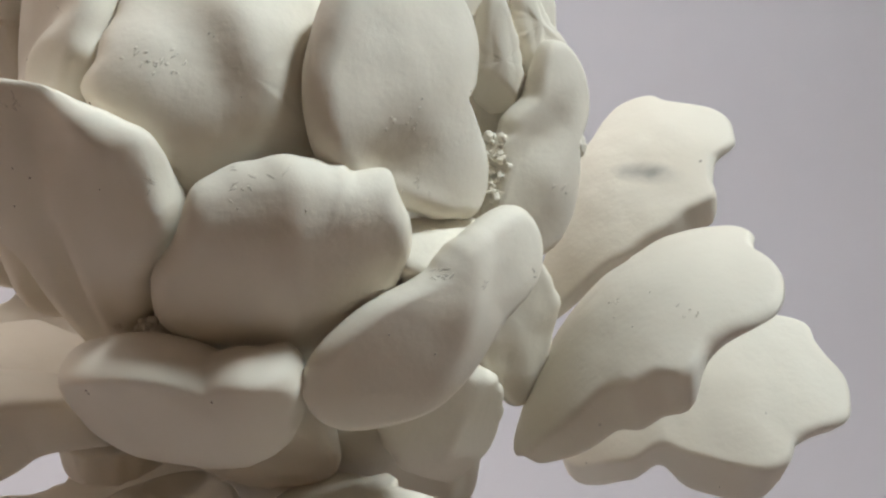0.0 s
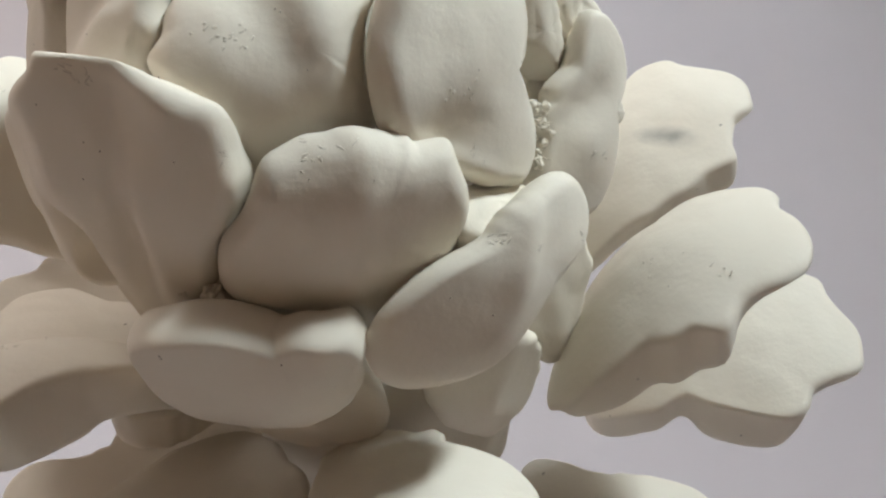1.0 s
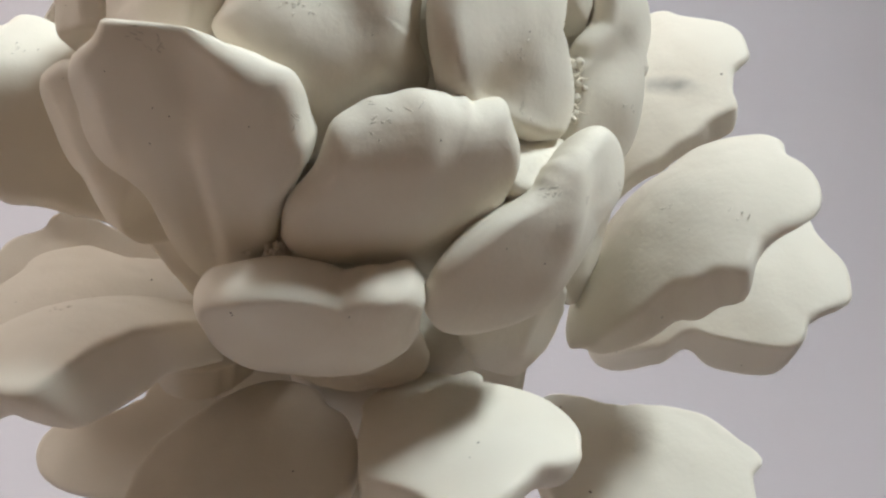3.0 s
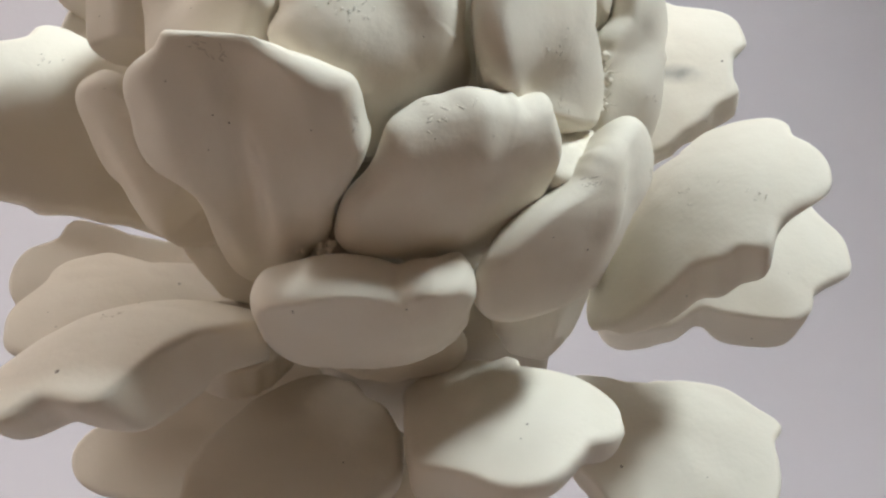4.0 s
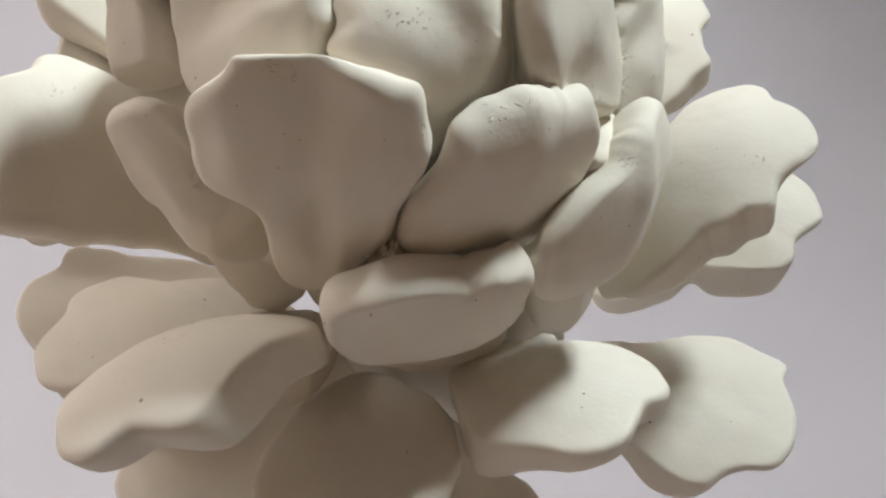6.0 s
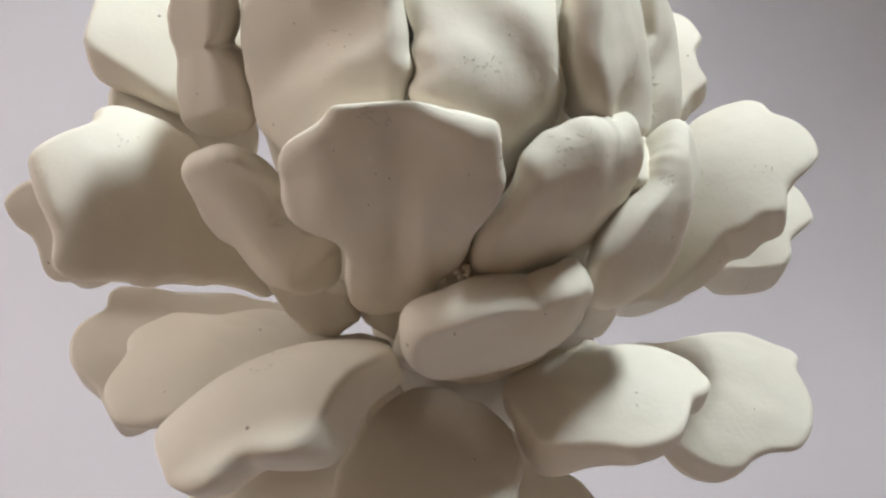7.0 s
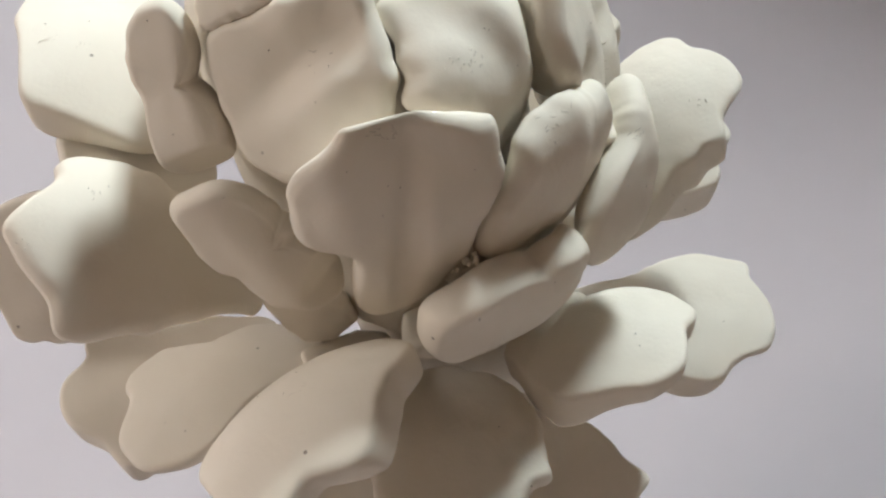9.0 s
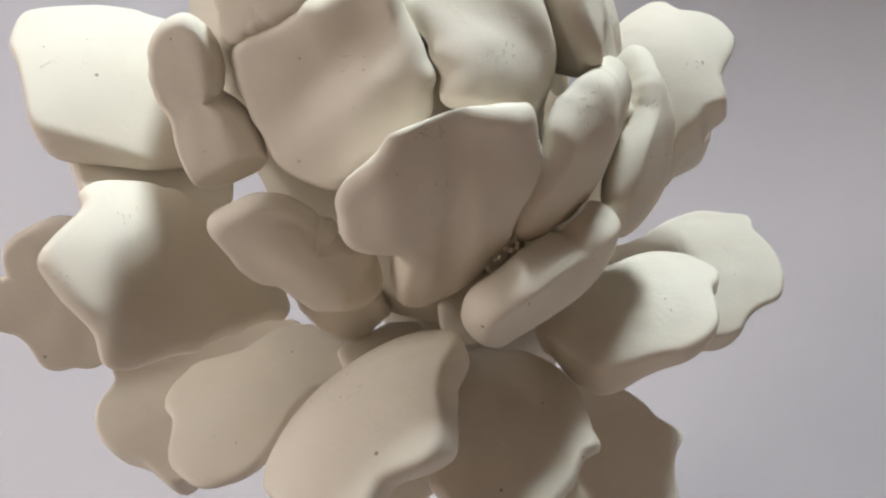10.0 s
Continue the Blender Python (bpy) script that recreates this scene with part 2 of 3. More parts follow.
def petal(centre, yaw, pitch, radii, curve=(0, 0, 0), front=6, back=7, rim=4, dome=0.5, swells=(), cuts=(), taper=0.8, lean=(0, 0), edge=0.75,
          pits=(), nicks=(), scars=(), relax=0, thick=None, name="petal", mat=None, label=""):
    SEED[0] += 1
    bm = petal_mesh(radii, curve, front / 1000, back / 1000, rim / 1000, dome / 1000, swells, cuts, taper, lean, edge, SEED[0], thick)
    for _ in range(relax):
        bmesh.ops.smooth_vert(bm, verts=bm.verts, factor=0.5, use_axis_x=True, use_axis_y=True, use_axis_z=True)
    skin = BVHTree.FromBMesh(bm)
    ob = part(name, bm, mat or CLAY, flower, label)
    # local u to the right, v up the petal, w out of its face
    ob.matrix_basis = Matrix.Translation(Vector(centre) - flower.location) @ Euler((radians(90 - pitch), 0, radians(yaw))).to_matrix().to_4x4()
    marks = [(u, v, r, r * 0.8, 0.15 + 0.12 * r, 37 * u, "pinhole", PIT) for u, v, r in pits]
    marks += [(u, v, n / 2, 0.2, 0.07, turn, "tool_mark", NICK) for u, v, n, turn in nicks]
    # scars: middle, spread, number and main direction of a patch of short gouges, each with a burr along one side
    pick = random.Random(SEED[0] * 7 + 1)
    for su, sv, spread, count, turn in scars:
        for _ in range(count):
            u, v, n, a = su + pick.gauss(0, spread * 0.38), sv + pick.gauss(0, spread * 0.28), pick.uniform(0.9, 3.2), turn + pick.gauss(0, 30)
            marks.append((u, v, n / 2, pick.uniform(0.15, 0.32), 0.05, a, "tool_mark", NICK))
            off = pick.uniform(0.3, 0.45)
            marks.append((u - off * math.sin(radians(a)), v + off * math.cos(radians(a)), n * 0.45, 0.16, 0.10, a, "burr", mat or CLAY))
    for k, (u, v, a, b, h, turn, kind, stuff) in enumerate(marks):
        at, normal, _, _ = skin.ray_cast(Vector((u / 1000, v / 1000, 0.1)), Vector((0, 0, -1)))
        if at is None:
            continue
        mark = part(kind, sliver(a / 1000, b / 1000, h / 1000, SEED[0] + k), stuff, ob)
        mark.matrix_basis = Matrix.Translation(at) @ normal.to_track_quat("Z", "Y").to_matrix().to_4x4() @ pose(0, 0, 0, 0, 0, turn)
    return ob


def lathe(profile, segments=64, wobble=0.0):
    bm = bmesh.new()
    rings = []
    for r, z in profile:
        rings.append([bm.verts.new(((r + wobble * noise.noise(Vector((math.cos(t) * 2, math.sin(t) * 2, z * 30)))) * math.cos(t),
                                    (r + wobble * noise.noise(Vector((math.cos(t) * 2, math.sin(t) * 2, z * 30)))) * math.sin(t), z))
                      for t in (2 * math.pi * i / segments for i in range(segments))])
    for a, b in zip(rings, rings[1:]):
        for i in range(segments):
            bm.faces.new((a[i], a[(i + 1) % segments], b[(i + 1) % segments], b[i]))
    bm.faces.new(rings[0][::-1])
    bm.faces.new(rings[-1])
    return bm


stem = part("stem", lathe([(0.050, 0.0), (0.052, 0.004), (0.048, 0.012), (0.036, 0.03), (0.026, 0.07), (0.023, 0.12), (0.026, 0.16), (0.04, 0.185), (0.054, 0.205), (0.058, 0.235), (0.056, 0.262)], 64, 0.002), CORE, flower, "pale rounded clay stem and hub")
stem.location = (-0.018, 0.0, 0)
core = part("core", lathe([(0.02, 0.235), (0.040, 0.255), (0.056, 0.29), (0.066, 0.33), (0.071, 0.365), (0.069, 0.405), (0.058, 0.438), (0.035, 0.46), (0.01, 0.468)], 64, 0.004), CORE, flower, "rough clay bud core between the petals")
core.location = (-0.045, -0.02, 0)

# petals: middle, yaw and pitch of the face, outline radii in mm
petal((-0.0453, 0.3189, 0.3375), -23.8, -25.2, [28, 28, 29, 32, 35, 34, 34, 34, 35, 38, 42, 48, 49, 47, 49, 52, 53, 52, 53, 52, 43, 41, 47, 62, 80, 74, 58, 44, 39, 32, 27, 25, 25, 25, 26, 27], (0.96, 1.16, 1.83), back=14.72, rim=6, dome=1, taper=1, edge=0.95, relax=1, lean=(0.01, -0.14), swells=[(-9.77, 42.89, 13.9, 11, -8, -6), (-14.43, -20.66, 28.9, 4, 77, -5), (-6.65, -22.72, 21.9, 6, 81, 3), (-30.83, -17.76, 32.4, 8, -85, 3.5), (26, 13.73, 14.6, 5, -95, -4), (-46.06, 13.88, 14.3, 6, -101, -3), (-1.97, 22.63, 9.6, 9, -107, -2)], cuts=[(-2.28, 38.04, 1.7, 0.13, 0.99, 0.05), (-2.5, 39.78, -2.4, -0.07, 0.21, -0.98)], pits=[(-27.46, 26.75, 0.29), (-15.47, 15.14, 0.29), (-20.12, 3.51, 0.32), (-13.58, 41.13, 0.65), (-11.42, 11.91, 0.36), (15.57, 10.53, 0.29)], scars=[(28, 9, 6, 10, -70), (-14.4, 36.6, 5, 6, -30), (-9.3, 34.1, 6, 6, 10)], name="inner_petal")
petal((0.0211, 0.3186, 0.3314), 21.1, -19.6, [28, 27, 26, 26, 27, 23, 20, 21, 20, 21, 22, 24, 25, 26, 29, 32, 36, 37, 38, 41, 48, 53, 57, 56, 50, 52, 53, 55, 54, 49, 41, 36, 34, 31, 30, 29], (4.04, 5.2, 0.34), front=7, back=8.18, rim=6, dome=1, taper=0.9, edge=0.95, relax=1, lean=(-0.04, -0.26), swells=[(-25.21, 22.04, 12.9, 8, 19, -5.5), (8.26, 21.54, 10.5, 5, -16, -3.5), (-7.13, -5.58, 29.2, 4, -88, 1.2), (-32.19, -9.53, 14.7, 10, -104, -1.5)], cuts=[(-29.34, 19.38, 4.1, -0.47, 0.87, 0.16)], pits=[(-25.5, 17.02, 0.36), (-35.13, 12.63, 0.29), (-22.24, 10.15, 0.29), (-4.75, 11.39, 0.29)], scars=[(-15.9, 21.7, 7, 10, 20), (-20.5, 16.2, 6, 7, 35)], name="inner_petal")
petal((0.0667, 0.3336, 0.3113), 38.6, -0.9, [21, 25, 28, 31, 32, 32, 30, 27, 24, 22, 21, 20, 20, 19, 19, 19, 21, 25, 33, 42, 52, 57, 58, 56, 48, 38, 29, 22, 18, 16, 15, 14, 14, 15, 16, 18], (6.65, 5.37, 1.52), front=7, back=13, rim=5, dome=1, edge=0.95, relax=4, lean=(0.05, -0.06), swells=[(-9.12, -5.26, 19.2, 3.5, -103, 2.8), (-26.4, -9.69, 13.5, 9, -130, -2.5), (5.41, 5.54, 9.7, 4, -124, -1.2)], pits=[(-30.45, -8.32, 0.29), (-17.93, -14.7, 0.36)], scars=[(-15.3, 8.6, 3.2, 9, 50), (18.7, 5, 3, 4, -70), (-4.6, 5.5, 2.2, 6, 60)], name="inner_petal")
petal((0.0553, 0.3775, 0.2553), 21.8, -24.6, [23, 23, 23, 22, 23, 22, 23, 24, 26, 29, 29, 30, 33, 36, 33, 31, 30, 30, 27, 26, 25, 26, 26, 28, 30, 30, 31, 33, 36, 33, 31, 31, 29, 27, 25, 25], (7.01, 1.7, 1.22), back=14.01, rim=5, edge=0.95, swells=[(3.7, -11.11, 10, 5, 60, 3)], cuts=[(8.86, 13.43, 4.3, 0.42, 0.04, 0.91)], name="inner_petal")
petal((-0.0061, 0.3208, 0.2791), -0.2, -36.5, [21, 22, 24, 24, 24, 22, 20, 19, 18, 17, 16, 16, 19, 24, 31, 39, 46, 52, 54, 54, 55, 55, 54, 50, 45, 40, 35, 31, 27, 25, 24, 23, 23, 22, 22, 21], (2.98, 2.82, 0.42), front=8, back=10.53, dome=1, taper=0.97, edge=0.95, relax=1, lean=(0.01, -0.14), swells=[(-24.89, 34.81, 16.4, 6, 10, -4), (2.84, 37.08, 9, 3, 2, -1.2), (-5.97, 16.11, 16.8, 8, 17, -2.5), (21.01, 17.33, 13.6, 5, -96, -4), (-34.39, 14.12, 10, 10, -89, 2)], pits=[(-2.21, 10.15, 0.43), (-38.81, 11.89, 0.5), (-38.67, 10.33, 0.43)], scars=[(-28.8, 28.1, 8, 9, 0), (-2.1, 33.6, 9, 8, 10), (9.8, 22.5, 3, 5, -70)], name="inner_petal", label="blunt block-shaped petal with pitted top")
petal((-0.0140, 0.3615, 0.2506), -6.3, -30.2, [31, 30, 30, 29, 29, 28, 25, 23, 22, 22, 22, 23, 25, 27, 28, 31, 35, 42, 40, 33, 29, 27, 25, 24, 25, 24, 25, 26, 27, 26, 27, 29, 31, 34, 34, 33], (2.09, 1.2, -0.53), back=20.2, rim=7, dome=3, lean=(0.01, 0), name="inner_petal")
petal((-0.0920, 0.3714, 0.3262), -36.6, -10.0, [9, 11, 12, 12, 11, 11, 11, 14, 17, 21, 30, 34, 36, 38, 41, 42, 38, 35, 34, 32, 30, 26, 26, 28, 30, 33, 33, 34, 37, 39, 40, 35, 27, 19, 12, 9], (4.57, -0.22, 0.73), front=7, back=7.33, rim=6, dome=1, edge=0.95, lean=(-0.03, -0.02), swells=[(5.26, 7.94, 12.6, 5, -56, -3.5), (-6.29, -6.56, 17, 6, -54, 2.5), (22.26, -26.2, 6, 6, -109, -5), (-13.46, 29.07, 9.6, 6, 8, 1.5)], cuts=[(11.6, -10.4, 6.5, 0.75, -0.35, 0.55, 14)], pits=[(-2.29, 28.98, 0.65)], nicks=[(-8.81, 27.24, 2.1, 20)], name="inner_petal")
petal((-0.0767, 0.4067, 0.2702), -35.5, -30.2, [19, 19, 20, 19, 18, 17, 17, 18, 19, 22, 22, 23, 26, 26, 21, 19, 17, 16, 16, 16, 16, 16, 17, 19, 22, 22, 22, 23, 23, 21, 20, 20, 20, 21, 20, 19], (2, 2, 0), front=5, back=10, rim=6, name="inner_petal")
petal((-0.1236, 0.4215, 0.3370), 36.8, 29.1, [25, 22, 21, 24, 27, 27, 31, 33, 36, 41, 43, 40, 42, 48, 54, 53, 52, 51, 51, 55, 53, 48, 45, 45, 43, 43, 45, 47, 52, 60, 72, 78, 63, 46, 36, 29], (8.75, 6.97, 2.04), thick=[0, 0, 0, 0, 0, 0, 0, 0, 0, 0, 0, 0], swells=[(-16.22, -3.2, 40, 20, 70, -2.5), (-30.71, 24.16, 25, 14, 60, 2)], pits=[(-47.28, 24.24, 0.58), (-49.48, 23.47, 0.36), (-14.19, 25.42, 0.29)], scars=[(-46.9, 22.5, 6, 8, -50), (-13.5, 20.3, 6, 5, 20)], name="outer_petal")
petal((-0.1661, 0.4937, 0.3148), -27.3, 7.6, [30, 32, 34, 33, 34, 36, 36, 36, 35, 34, 34, 34, 33, 30, 27, 32, 37, 41, 39, 36, 32, 32, 35, 40, 41, 39, 41, 40, 38, 36, 37, 33, 30, 29, 28, 28], (0.19, 0.37, -0.46), back=6, thick=[0, 0, 0, 0, 0, 0, 0, 0, 0, 0, 0, 0], name="outer_petal")
petal((-0.0819, 0.4989, 0.4082), 45.3, 56.5, [22, 24, 27, 30, 34, 38, 41, 44, 47, 49, 49, 49, 50, 52, 53, 56, 62, 70, 69, 68, 69, 71, 72, 72, 69, 66, 62, 57, 51, 45, 39, 34, 30, 26, 24, 22], (5.6, 4.37, 2.33), front=3, back=8.91, rim=3, taper=0.95, lean=(0, -0.29), thick=[0, 0, 0, 2, 5, 8, 8, -1, -9, -7, -2, 0], pits=[(-25.6, 9.4, 0.36), (-35.5, 24, 0.43)], scars=[(-43.8, 18.3, 6, 9, -15), (-40, 4.8, 6, 6, -10)], name="outer_petal", label="broad flat petal in full light")
petal((-0.1131, 0.4621, 0.3524), 28.1, 41.9, [36, 36, 36, 36, 36, 36, 36, 36, 36, 36, 36, 35, 35, 35, 34, 34, 34, 34, 34, 35, 35, 35, 36, 36, 36, 36, 36, 36, 36, 36, 36, 36, 36, 36, 36, 36], (0.98, 1, 0.01), front=4, back=5.97, rim=3, taper=0.95, lean=(0, 0), thick=[0, 0, -0, -0, -0, -0, -0, -0, -0, 0, 0, 0], name="outer_petal")
petal((-0.0743, 0.3720, 0.4184), -49.4, 18.0, [22, 22, 18, 14, 13, 11, 11, 10, 10, 10, 11, 12, 14, 18, 17, 17, 18, 18, 17, 18, 18, 19, 18, 16, 13, 12, 11, 10, 10, 10, 11, 12, 13, 15, 19, 22], (3, 1, 0), back=10, rim=6, name="bud_petal")
petal((-0.0988, 0.3926, 0.3918), -40.0, 3.4, [7, 7, 9, 11, 15, 19, 24, 29, 32, 32, 31, 29, 27, 24, 23, 21, 20, 19, 18, 18, 19, 22, 26, 31, 37, 41, 42, 41, 39, 34, 27, 21, 16, 12, 9, 7], (3.06, -0.24, 0.09), front=8, back=11, rim=5, dome=2, edge=1, relax=1, lean=(-0.08, 0), swells=[(7.35, 4.32, 21.4, 5, -94, 2), (15.76, 6.2, 16.3, 4, -95, -2.5)], cuts=[(-3.8, -26.2, 8.1, 0.1, -0.78, 0.62)], pits=[(-1.43, 25.03, 0.36), (-6.8, -17.45, 0.32)], name="bud_petal")
petal((-0.0649, 0.3545, 0.3858), -48.7, 12.1, [35, 35, 35, 36, 39, 38, 36, 33, 30, 30, 28, 28, 29, 32, 37, 40, 39, 38, 37, 38, 38, 40, 42, 42, 42, 42, 39, 35, 33, 34, 34, 34, 36, 37, 36, 37], (0.66, -0.51, 2.98), front=7, back=17.7, rim=6, dome=1, edge=0.9, lean=(-0.06, -0.03), swells=[(1.83, 0.57, 19.2, 8, 22, -4), (9.37, -5.88, 20.9, 7, 24, 4), (16.99, -13.61, 16, 12, 60, 2.5), (2, 21.89, 9, 7, 0, 3)], pits=[(-8.94, 10.95, 0.36), (13.57, 1.81, 0.36), (7.26, -9.49, 0.25)], scars=[(9.6, 7.3, 12, 5, 0)], name="bud_petal")
petal((-0.0006, 0.3243, 0.3747), 23.5, 9.2, [18, 19, 20, 24, 33, 35, 38, 38, 38, 39, 41, 41, 40, 42, 40, 38, 39, 39, 43, 41, 38, 36, 36, 38, 43, 46, 43, 40, 38, 37, 35, 33, 31, 21, 19, 18], (10.16, 9.82, -7.57), back=16.04, rim=5, dome=1.5, edge=0.85, lean=(0.05, -0.08), swells=[(-34.02, 2.16, 14, 11, 60, 3), (-10.64, 8.32, 18, 7, -62, -2.5), (2.43, 3.54, 20, 7, -75, 2.5), (-10.63, -41.78, 22, 14, 0, -8)], pits=[(-25.12, -16.76, 0.43), (-40.5, -5.89, 0.43), (-8.73, 11.33, 0.32), (-7.66, 10.24, 0.25), (-1.49, -6.39, 0.25)], scars=[(-23.3, 1.7, 10, 8, 15), (-20, 3.1, 7, 6, 40), (-26.1, 6.7, 6, 4, 30)], name="bud_petal", label="bud petal with scratches on its swelling")
petal((0.0553, 0.3499, 0.3681), 48.9, 4.7, [6, 6, 9, 12, 14, 17, 21, 26, 31, 36, 40, 44, 47, 50, 50, 49, 48, 48, 48, 48, 47, 43, 38, 36, 36, 36, 37, 37, 38, 34, 25, 15, 9, 6, 6, 6], (4.04, 1.1, 1.12), front=8, back=12.86, rim=5, dome=2, edge=0.9, lean=(0, 0), swells=[(-27.48, -19.28, 9.1, 8, -12, -7), (-38.26, -11.48, 12.1, 10, -76, 2)], pits=[(-17.88, 0.37, 0.29), (1.94, 2.23, 0.29)], scars=[(-23.8, -5.1, 9, 8, 70), (-18.4, -24.8, 6, 5, 40)], name="bud_petal")
petal((0.0701, 0.3812, 0.3807), 24.0, 0.0, [9, 9, 9, 9, 10, 11, 12, 14, 18, 22, 21, 17, 13, 11, 10, 9, 8, 8, 8, 8, 9, 10, 11, 12, 14, 17, 18, 20, 19, 17, 15, 13, 12, 11, 10, 9], (3, 1, 0), back=12, rim=5, dome=1, cuts=[(-1.4, -5.9, 6, -0.45, -0.62, 0.64)], name="bud_petal")
petal((0.0938, 0.3830, 0.3530), 32.5, 5.0, [6, 6, 6, 6, 6, 10, 17, 23, 29, 34, 35, 30, 25, 22, 22, 23, 24, 24, 27, 28, 29, 33, 39, 44, 45, 42, 35, 22, 12, 7, 6, 7, 7, 7, 7, 7], (6.89, 1.23, -0.19), front=8, back=10.33, rim=5, dome=1, lean=(0.01, -0.01), swells=[(-10.29, 3.03, 9.4, 4, -138, -2.5), (-9.3, -13.28, 8, 8, -51, 2)], scars=[(-9.3, -14, 5, 5, -20)], name="bud_petal")
petal((0.1274, 0.4637, 0.3390), -35.4, 43.8, [37, 36, 37, 44, 46, 48, 47, 44, 42, 42, 46, 45, 41, 35, 30, 27, 26, 26, 26, 27, 27, 29, 33, 39, 50, 73, 66, 54, 47, 44, 40, 39, 38, 37, 39, 41], (4.96, 4.47, 1.11), front=3, back=4.82, rim=3, taper=0.97, lean=(0.06, -0.55), thick=[5, -4, -3, -1, 0, 0, 0, 0, 0, 0, 2, 7], swells=[(23.19, -8.03, 30, 20, 40, -2)], pits=[(30.52, 6.2, 0.65), (28.97, -24.87, 0.29)], name="outer_petal", mat=SMUDGED, label="pale petal with a grey smudge on its face")
petal((0.1288, 0.4004, 0.3058), -76.1, 57.7, [48, 50, 51, 49, 46, 42, 37, 37, 39, 38, 33, 30, 26, 24, 22, 20, 18, 17, 17, 16, 19, 26, 36, 50, 65, 76, 80, 77, 75, 69, 62, 55, 55, 53, 56, 49], (6.13, 5.69, 2.5), front=3, back=4.14, rim=3, taper=0.97, lean=(-0.06, -0.36), thick=[2, -4, -2, -1, 0, 0, 0, 0, 0, -1, 10, 14], swells=[(17.8, -10.1, 30, 14, 40, 1.5)], pits=[(51.96, -5.79, 0.32), (27.92, -21.83, 0.29), (30.32, -56.96, 0.65), (21.61, -9.26, 0.22)], scars=[(38.9, -5.2, 5, 7, -40), (15.5, -20.4, 10, 4, 10)], name="outer_petal")
petal((0.1540, 0.4408, 0.2516), -42.2, 48.7, [53, 60, 60, 59, 55, 54, 56, 49, 44, 39, 34, 31, 29, 27, 27, 28, 30, 34, 41, 53, 64, 70, 69, 63, 55, 48, 43, 35, 33, 35, 37, 40, 45, 51, 52, 49], (5.56, 4.58, 1.73), front=3, back=8.13, rim=3, taper=0.97, lean=(-0.26, -0.5), thick=[-2, -2, -1, 0, 0, 0, 0, 0, 2, 2, 11, 9], swells=[(24.35, -15.15, 30, 20, 40, -1.5)], pits=[(25.4, -34.74, 0.43), (35.96, -4.48, 0.22)], name="outer_petal")
petal((0.0319, 0.3500, 0.2351), -53.6, 84.7, [50, 50, 46, 43, 37, 30, 21, 14, 12, 10, 11, 14, 15, 16, 14, 13, 13, 16, 22, 31, 36, 43, 41, 41, 42, 43, 46, 47, 47, 48, 51, 56, 58, 57, 52, 48], (3.18, 6.78, 3.8), front=3, back=10.05, rim=3, taper=0.97, lean=(-0.11, -0.09), thick=[2, -2, -1, 0, 0, 0, 0, 3, 11, 7, 0, -1], swells=[(2.4, -39.36, 26, 16, 30, -1.5)], pits=[(26.82, -17.76, 0.5), (29.36, -24.07, 0.29)], name="outer_petal")
petal((0.1022, 0.3740, 0.1931), -44.0, 61.8, [54, 51, 49, 53, 46, 42, 39, 35, 32, 30, 28, 28, 27, 29, 33, 45, 61, 59, 53, 47, 42, 40, 38, 37, 36, 36, 38, 41, 45, 49, 50, 48, 50, 56, 57, 56], (4.05, 3.48, 0.53), front=3, back=4.45, rim=3, taper=0.97, lean=(-0.34, -0.91), thick=[-2, -1, 0, 0, 0, 1, 1, 2, 2, 5, 0, -4], swells=[(4.48, -10.09, 26, 20, 30, -1.5)], pits=[(-5.3, -22.25, 0.72), (29.07, -13.56, 0.36)], name="outer_petal")
petal((-0.1015, 0.3579, 0.2707), 16.6, 103.5, [39, 38, 38, 38, 38, 38, 38, 38, 39, 40, 41, 44, 47, 50, 54, 57, 56, 56, 57, 60, 60, 57, 50, 50, 51, 50, 44, 39, 37, 36, 38, 40, 42, 43, 41, 40], (6.16, 7.1, 2.47), front=3, back=17.35, rim=3, taper=0.98, lean=(0.36, 0.32), thick=[-2, -1, 0, 0, 0, -1, -1, 1, 7, 9, -0, -4], pits=[(-14.5, 20.1, 0.5), (-18.3, 27, 0.36), (-1.2, 6.2, 0.43), (-14.3, -1.1, 0.36), (-39.9, 75.3, 0.65)], scars=[(-12.6, -7.9, 8, 7, 10)], name="outer_petal")
petal((-0.1160, 0.4316, 0.2553), 38.2, 75.7, [43, 37, 29, 24, 22, 20, 21, 24, 29, 37, 40, 46, 48, 46, 49, 57, 59, 60, 57, 53, 47, 39, 33, 30, 29, 29, 33, 37, 43, 47, 49, 53, 55, 61, 57, 51], (5.2, 3.26, 0.2), front=3, back=7.07, rim=3, taper=0.97, lean=(0.07, -0.19), thick=[0, 0, 0, 0, -1, -1, -2, -1, 0, 0, 0, 0], pits=[(10.5, -10.22, 0.65), (-40.88, 8.89, 0.29)], name="outer_petal")
petal((-0.1412, 0.4728, 0.2479), -3.6, 51.1, [60, 47, 40, 33, 29, 26, 25, 24, 25, 27, 30, 33, 40, 41, 37, 39, 45, 48, 49, 48, 45, 44, 47, 50, 45, 38, 31, 26, 24, 23, 24, 25, 28, 32, 41, 62], (0.69, 2.97, 0.57), front=4, back=11.18, rim=3.5, taper=0.95, lean=(-0.09, -0.51), thick=[0, 0, 0, 0, 0, 0, 0, 0, 2, 1, 1, 0], name="outer_petal")
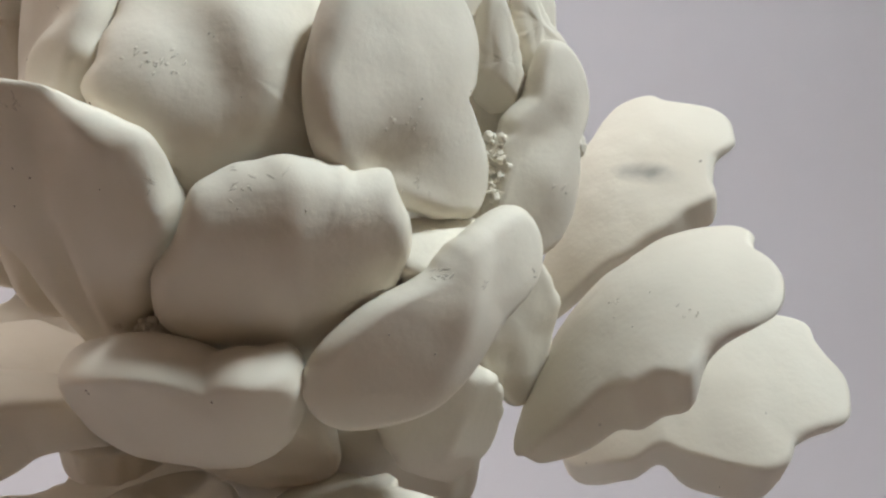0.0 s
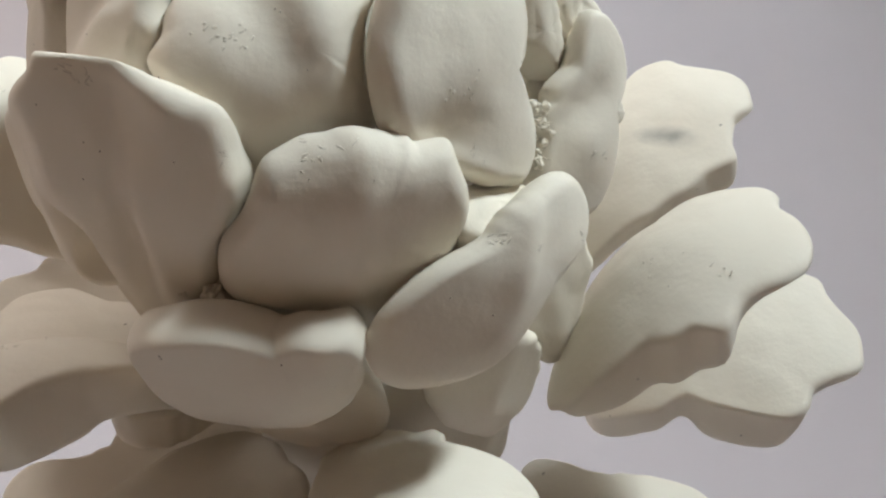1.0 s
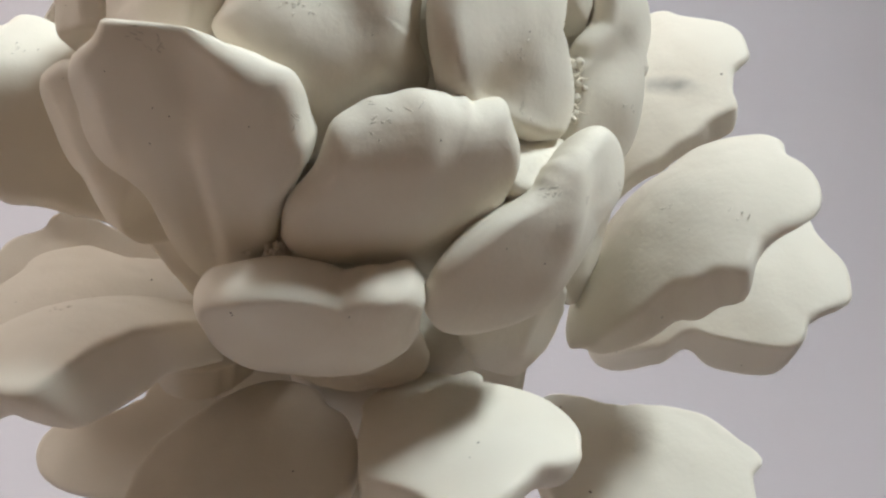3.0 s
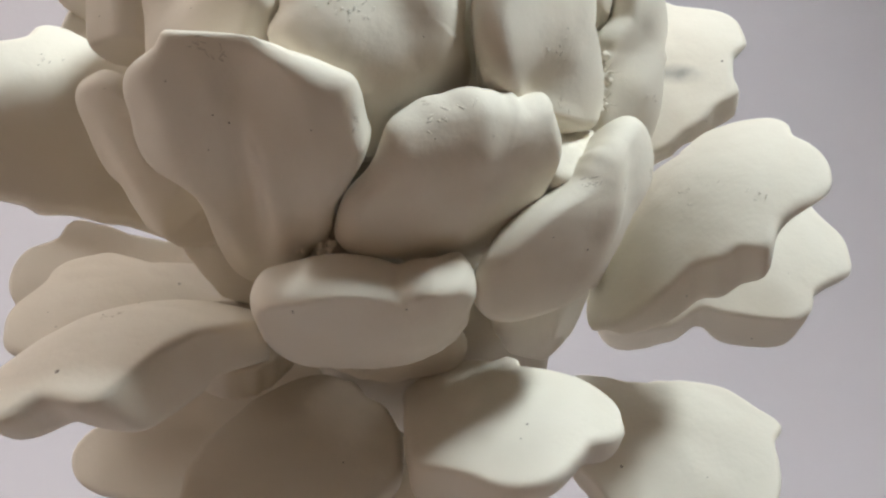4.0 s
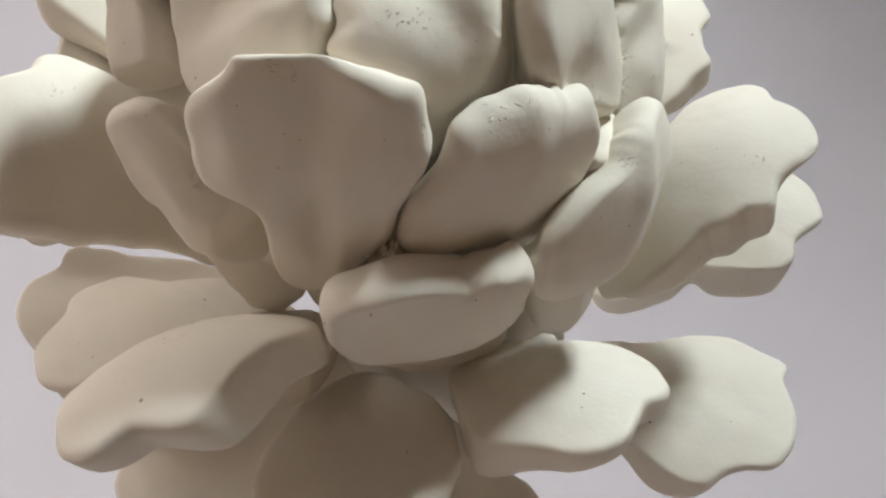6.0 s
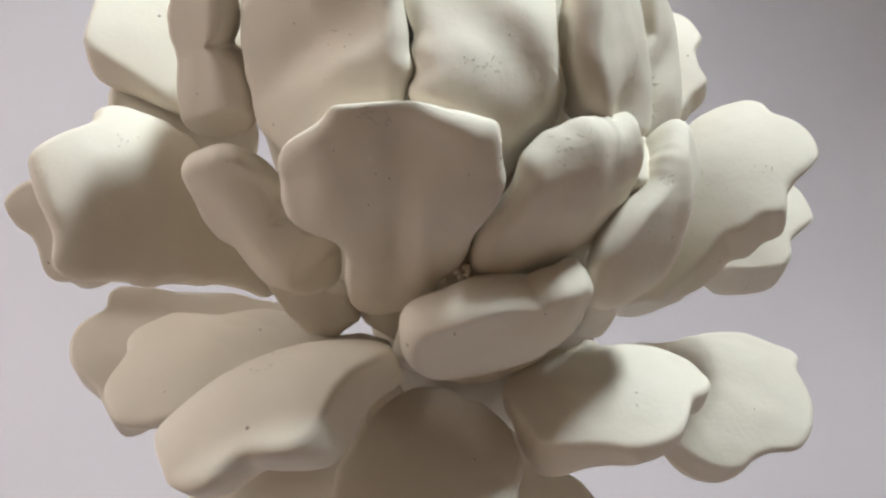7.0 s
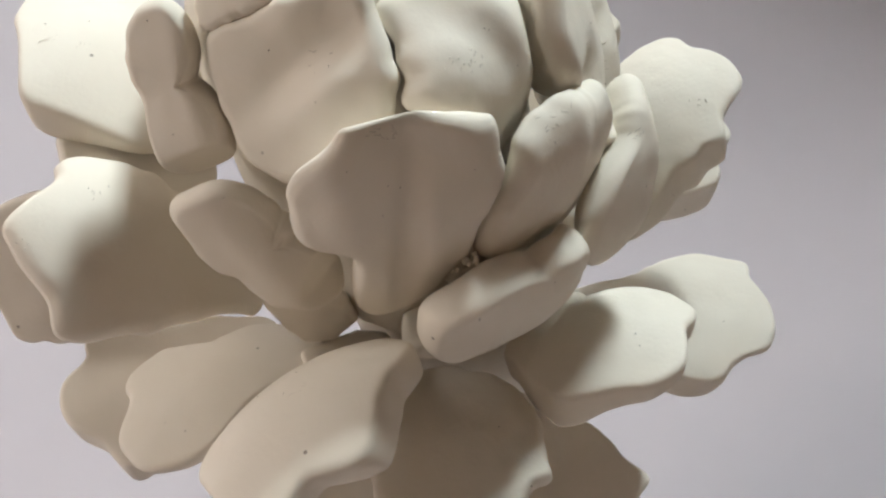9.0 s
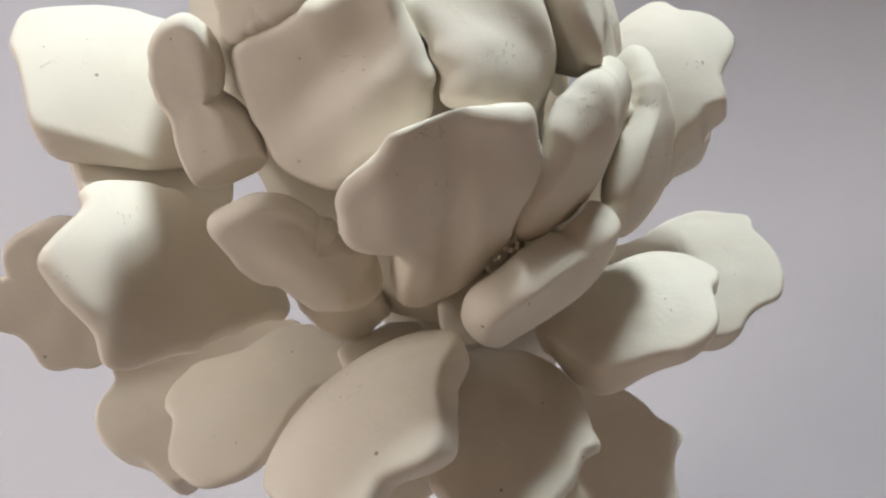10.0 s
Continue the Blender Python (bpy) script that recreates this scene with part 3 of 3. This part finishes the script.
petal((-0.0528, 0.3492, 0.2045), -6.0, 70.7, [43, 44, 46, 46, 47, 45, 48, 48, 48, 46, 43, 40, 39, 37, 37, 38, 40, 40, 42, 42, 44, 44, 46, 47, 45, 44, 44, 42, 41, 39, 39, 44, 41, 40, 40, 42], (2.73, 0.52, -0.63), front=7, thick=[0, 0, 0, 0, 0, 0, 0, 0, 0, 0, 0, 0], pits=[(20.84, -3.1, 0.43), (17.3, -33.92, 0.58)], name="outer_petal")
petal((-0.0116, 0.3371, 0.1619), 7.7, 36.6, [37, 36, 36, 36, 35, 36, 38, 43, 53, 58, 50, 45, 42, 40, 38, 37, 38, 40, 42, 42, 44, 48, 46, 45, 45, 47, 45, 44, 44, 45, 41, 40, 42, 49, 43, 38], (0.09, 0.78, 0.51), thick=[0, 0, 0, 0, 0, 0, 0, 0, 0, 0, 0, 0], name="outer_petal")
petal((-0.0897, 0.3994, 0.1925), -4.0, 38.8, [47, 55, 67, 72, 64, 58, 56, 55, 53, 46, 38, 31, 27, 24, 26, 28, 35, 55, 65, 64, 56, 46, 39, 35, 33, 32, 29, 28, 27, 28, 29, 31, 33, 33, 36, 40], (3.88, 1.21, 0.42), thick=[0, 0, 0, 0, 0, 0, 0, 0, 0, 0, 0, 0], name="outer_petal")
petal((-0.0705, 0.3923, 0.2443), 26.6, 73.0, [27, 26, 25, 25, 23, 22, 22, 23, 23, 25, 27, 25, 23, 22, 21, 21, 21, 22, 22, 24, 25, 26, 26, 26, 25, 24, 24, 22, 22, 21, 21, 21, 22, 23, 24, 25], (1, 1, 0), front=2, back=14, rim=5, dome=0.3, taper=0.97, lean=(-0.04, -0.16), name="outer_petal")
petal((0.0541, 0.3430, 0.3247), 35.0, 52.7, [16, 18, 20, 17, 15, 13, 12, 11, 11, 11, 11, 11, 12, 13, 14, 14, 14, 14, 15, 16, 17, 18, 17, 16, 15, 14, 12, 11, 10, 10, 10, 10, 11, 12, 14, 15], (2, 2, 0), front=3, back=16, rim=5, dome=1, swells=[(-8.1, -1, 6, 5, 0, 1.5)], name="bud_petal")
petal((0.0818, 0.3950, 0.3918), 32.0, 12.0, [8, 7, 7, 7, 7, 7, 8, 9, 11, 14, 17, 17, 16, 13, 10, 9, 8, 8, 8, 8, 8, 9, 9, 10, 12, 14, 16, 14, 12, 11, 11, 12, 14, 16, 13, 10], (4, 1, 0), back=14, rim=6, dome=1, name="bud_petal")
petal((0.0736, 0.3951, 0.3677), 36.9, 0.0, [20, 21, 22, 26, 31, 35, 42, 44, 45, 46, 46, 46, 44, 34, 28, 25, 22, 20, 20, 19, 20, 21, 23, 26, 31, 39, 55, 56, 57, 39, 30, 25, 22, 21, 20, 19], (4, 1, 0), front=5, back=8, rim=5, dome=1, name="bud_petal")
petal((0.0799, 0.3957, 0.2822), 38.7, -11.8, [18, 19, 20, 22, 22, 22, 24, 26, 29, 28, 28, 28, 30, 32, 28, 23, 20, 19, 18, 18, 18, 19, 20, 20, 21, 23, 26, 30, 35, 36, 29, 24, 22, 20, 19, 18], (2, 2, 0), front=5, back=10, rim=6, dome=1, name="inner_petal")
petal((-0.0290, 0.3386, 0.2960), -11.9, -11.6, [9, 8, 8, 8, 9, 10, 11, 13, 16, 15, 12, 11, 10, 9, 9, 8, 8, 8, 9, 10, 11, 12, 12, 14, 12, 11, 11, 10, 11, 11, 12, 13, 12, 11, 10, 9], (3, 1, 0), front=5, back=10, rim=5, dome=1, name="inner_petal")


# ---- crumbs and torn fibres of clay in the joints ----
def crumb(size, seed):
    bm = bmesh.new()
    bmesh.ops.create_icosphere(bm, subdivisions=3, radius=size)
    for v in bm.verts:
        v.co *= 1 + 0.55 * noise.noise(v.co / size * 1.3 + Vector((seed, seed * 2, 0))) + 0.2 * noise.noise(v.co / size * 4 + Vector((0, seed, 0)))
    return bm


def strand(length, thick, bow, seed):
    """A torn fibre of clay, tapering to a point, along z."""
    bm = bmesh.new()
    rings = []
    for k in range(9):
        s = k / 8
        r = thick * (1 - s) ** 0.7 * (1 + 0.3 * noise.noise(Vector((s * 5, seed, 0)))) + 0.00003
        c = Vector((bow * s * s + 0.0004 * noise.noise(Vector((s * 4, seed, 3))), 0.0004 * noise.noise(Vector((s * 4, 5, seed))), length * s))
        rings.append([bm.verts.new(c + Vector((r * math.cos(a), r * math.sin(a), 0))) for a in (math.pi * i / 3 for i in range(6))])
    for a, b in zip(rings, rings[1:]):
        for i in range(6):
            bm.faces.new((a[i], a[(i + 1) % 6], b[(i + 1) % 6], b[i]))
    bm.faces.new(rings[0][::-1])
    bm.faces.new(rings[-1])
    return bm


rng = random.Random(5)
for at, count, spread, size in (((-0.033, 0.3265, 0.3010), 7, (0.0028, 0.002, 0.0012), 0.0019), ((-0.040, 0.3255, 0.3005), 3, (0.003, 0.001, 0.0005), 0.0008),
                                ((0.0604, 0.3585, 0.327), 4, (0.004, 0.003, 0.002), 0.0035), ((0.0715, 0.366, 0.346), 14, (0.004, 0.002, 0.011), 0.0020)):
    for i in range(count):
        ob = part("clay_crumb", crumb(size * rng.uniform(0.4, 1.0), i * 3.3), CLAY, flower)
        ob.location = Vector(at) - flower.location + Vector([rng.uniform(-1, 1) * s for s in spread])
        ob.rotation_euler = [rng.uniform(0, 6) for _ in range(3)]
for at, count, reach in (((0.0695, 0.358, 0.3415), 7, 0.006), ((0.068, 0.360, 0.3525), 4, 0.006), ((0.071, 0.357, 0.350), 4, 0.005)):
    for i in range(count):
        ob = part("clay_strand", strand(reach * rng.uniform(0.5, 1.1), 0.0005 * rng.uniform(0.6, 1.2), 0.003 * rng.uniform(-1, 1), i * 1.7), CLAY, flower)
        ob.location = Vector(at) - flower.location + Vector([rng.uniform(-0.002, 0.002) for _ in range(3)])
        ob.rotation_euler = Euler((radians(rng.uniform(20, 150)), radians(rng.uniform(-70, 70)), radians(rng.uniform(-40, 40))))
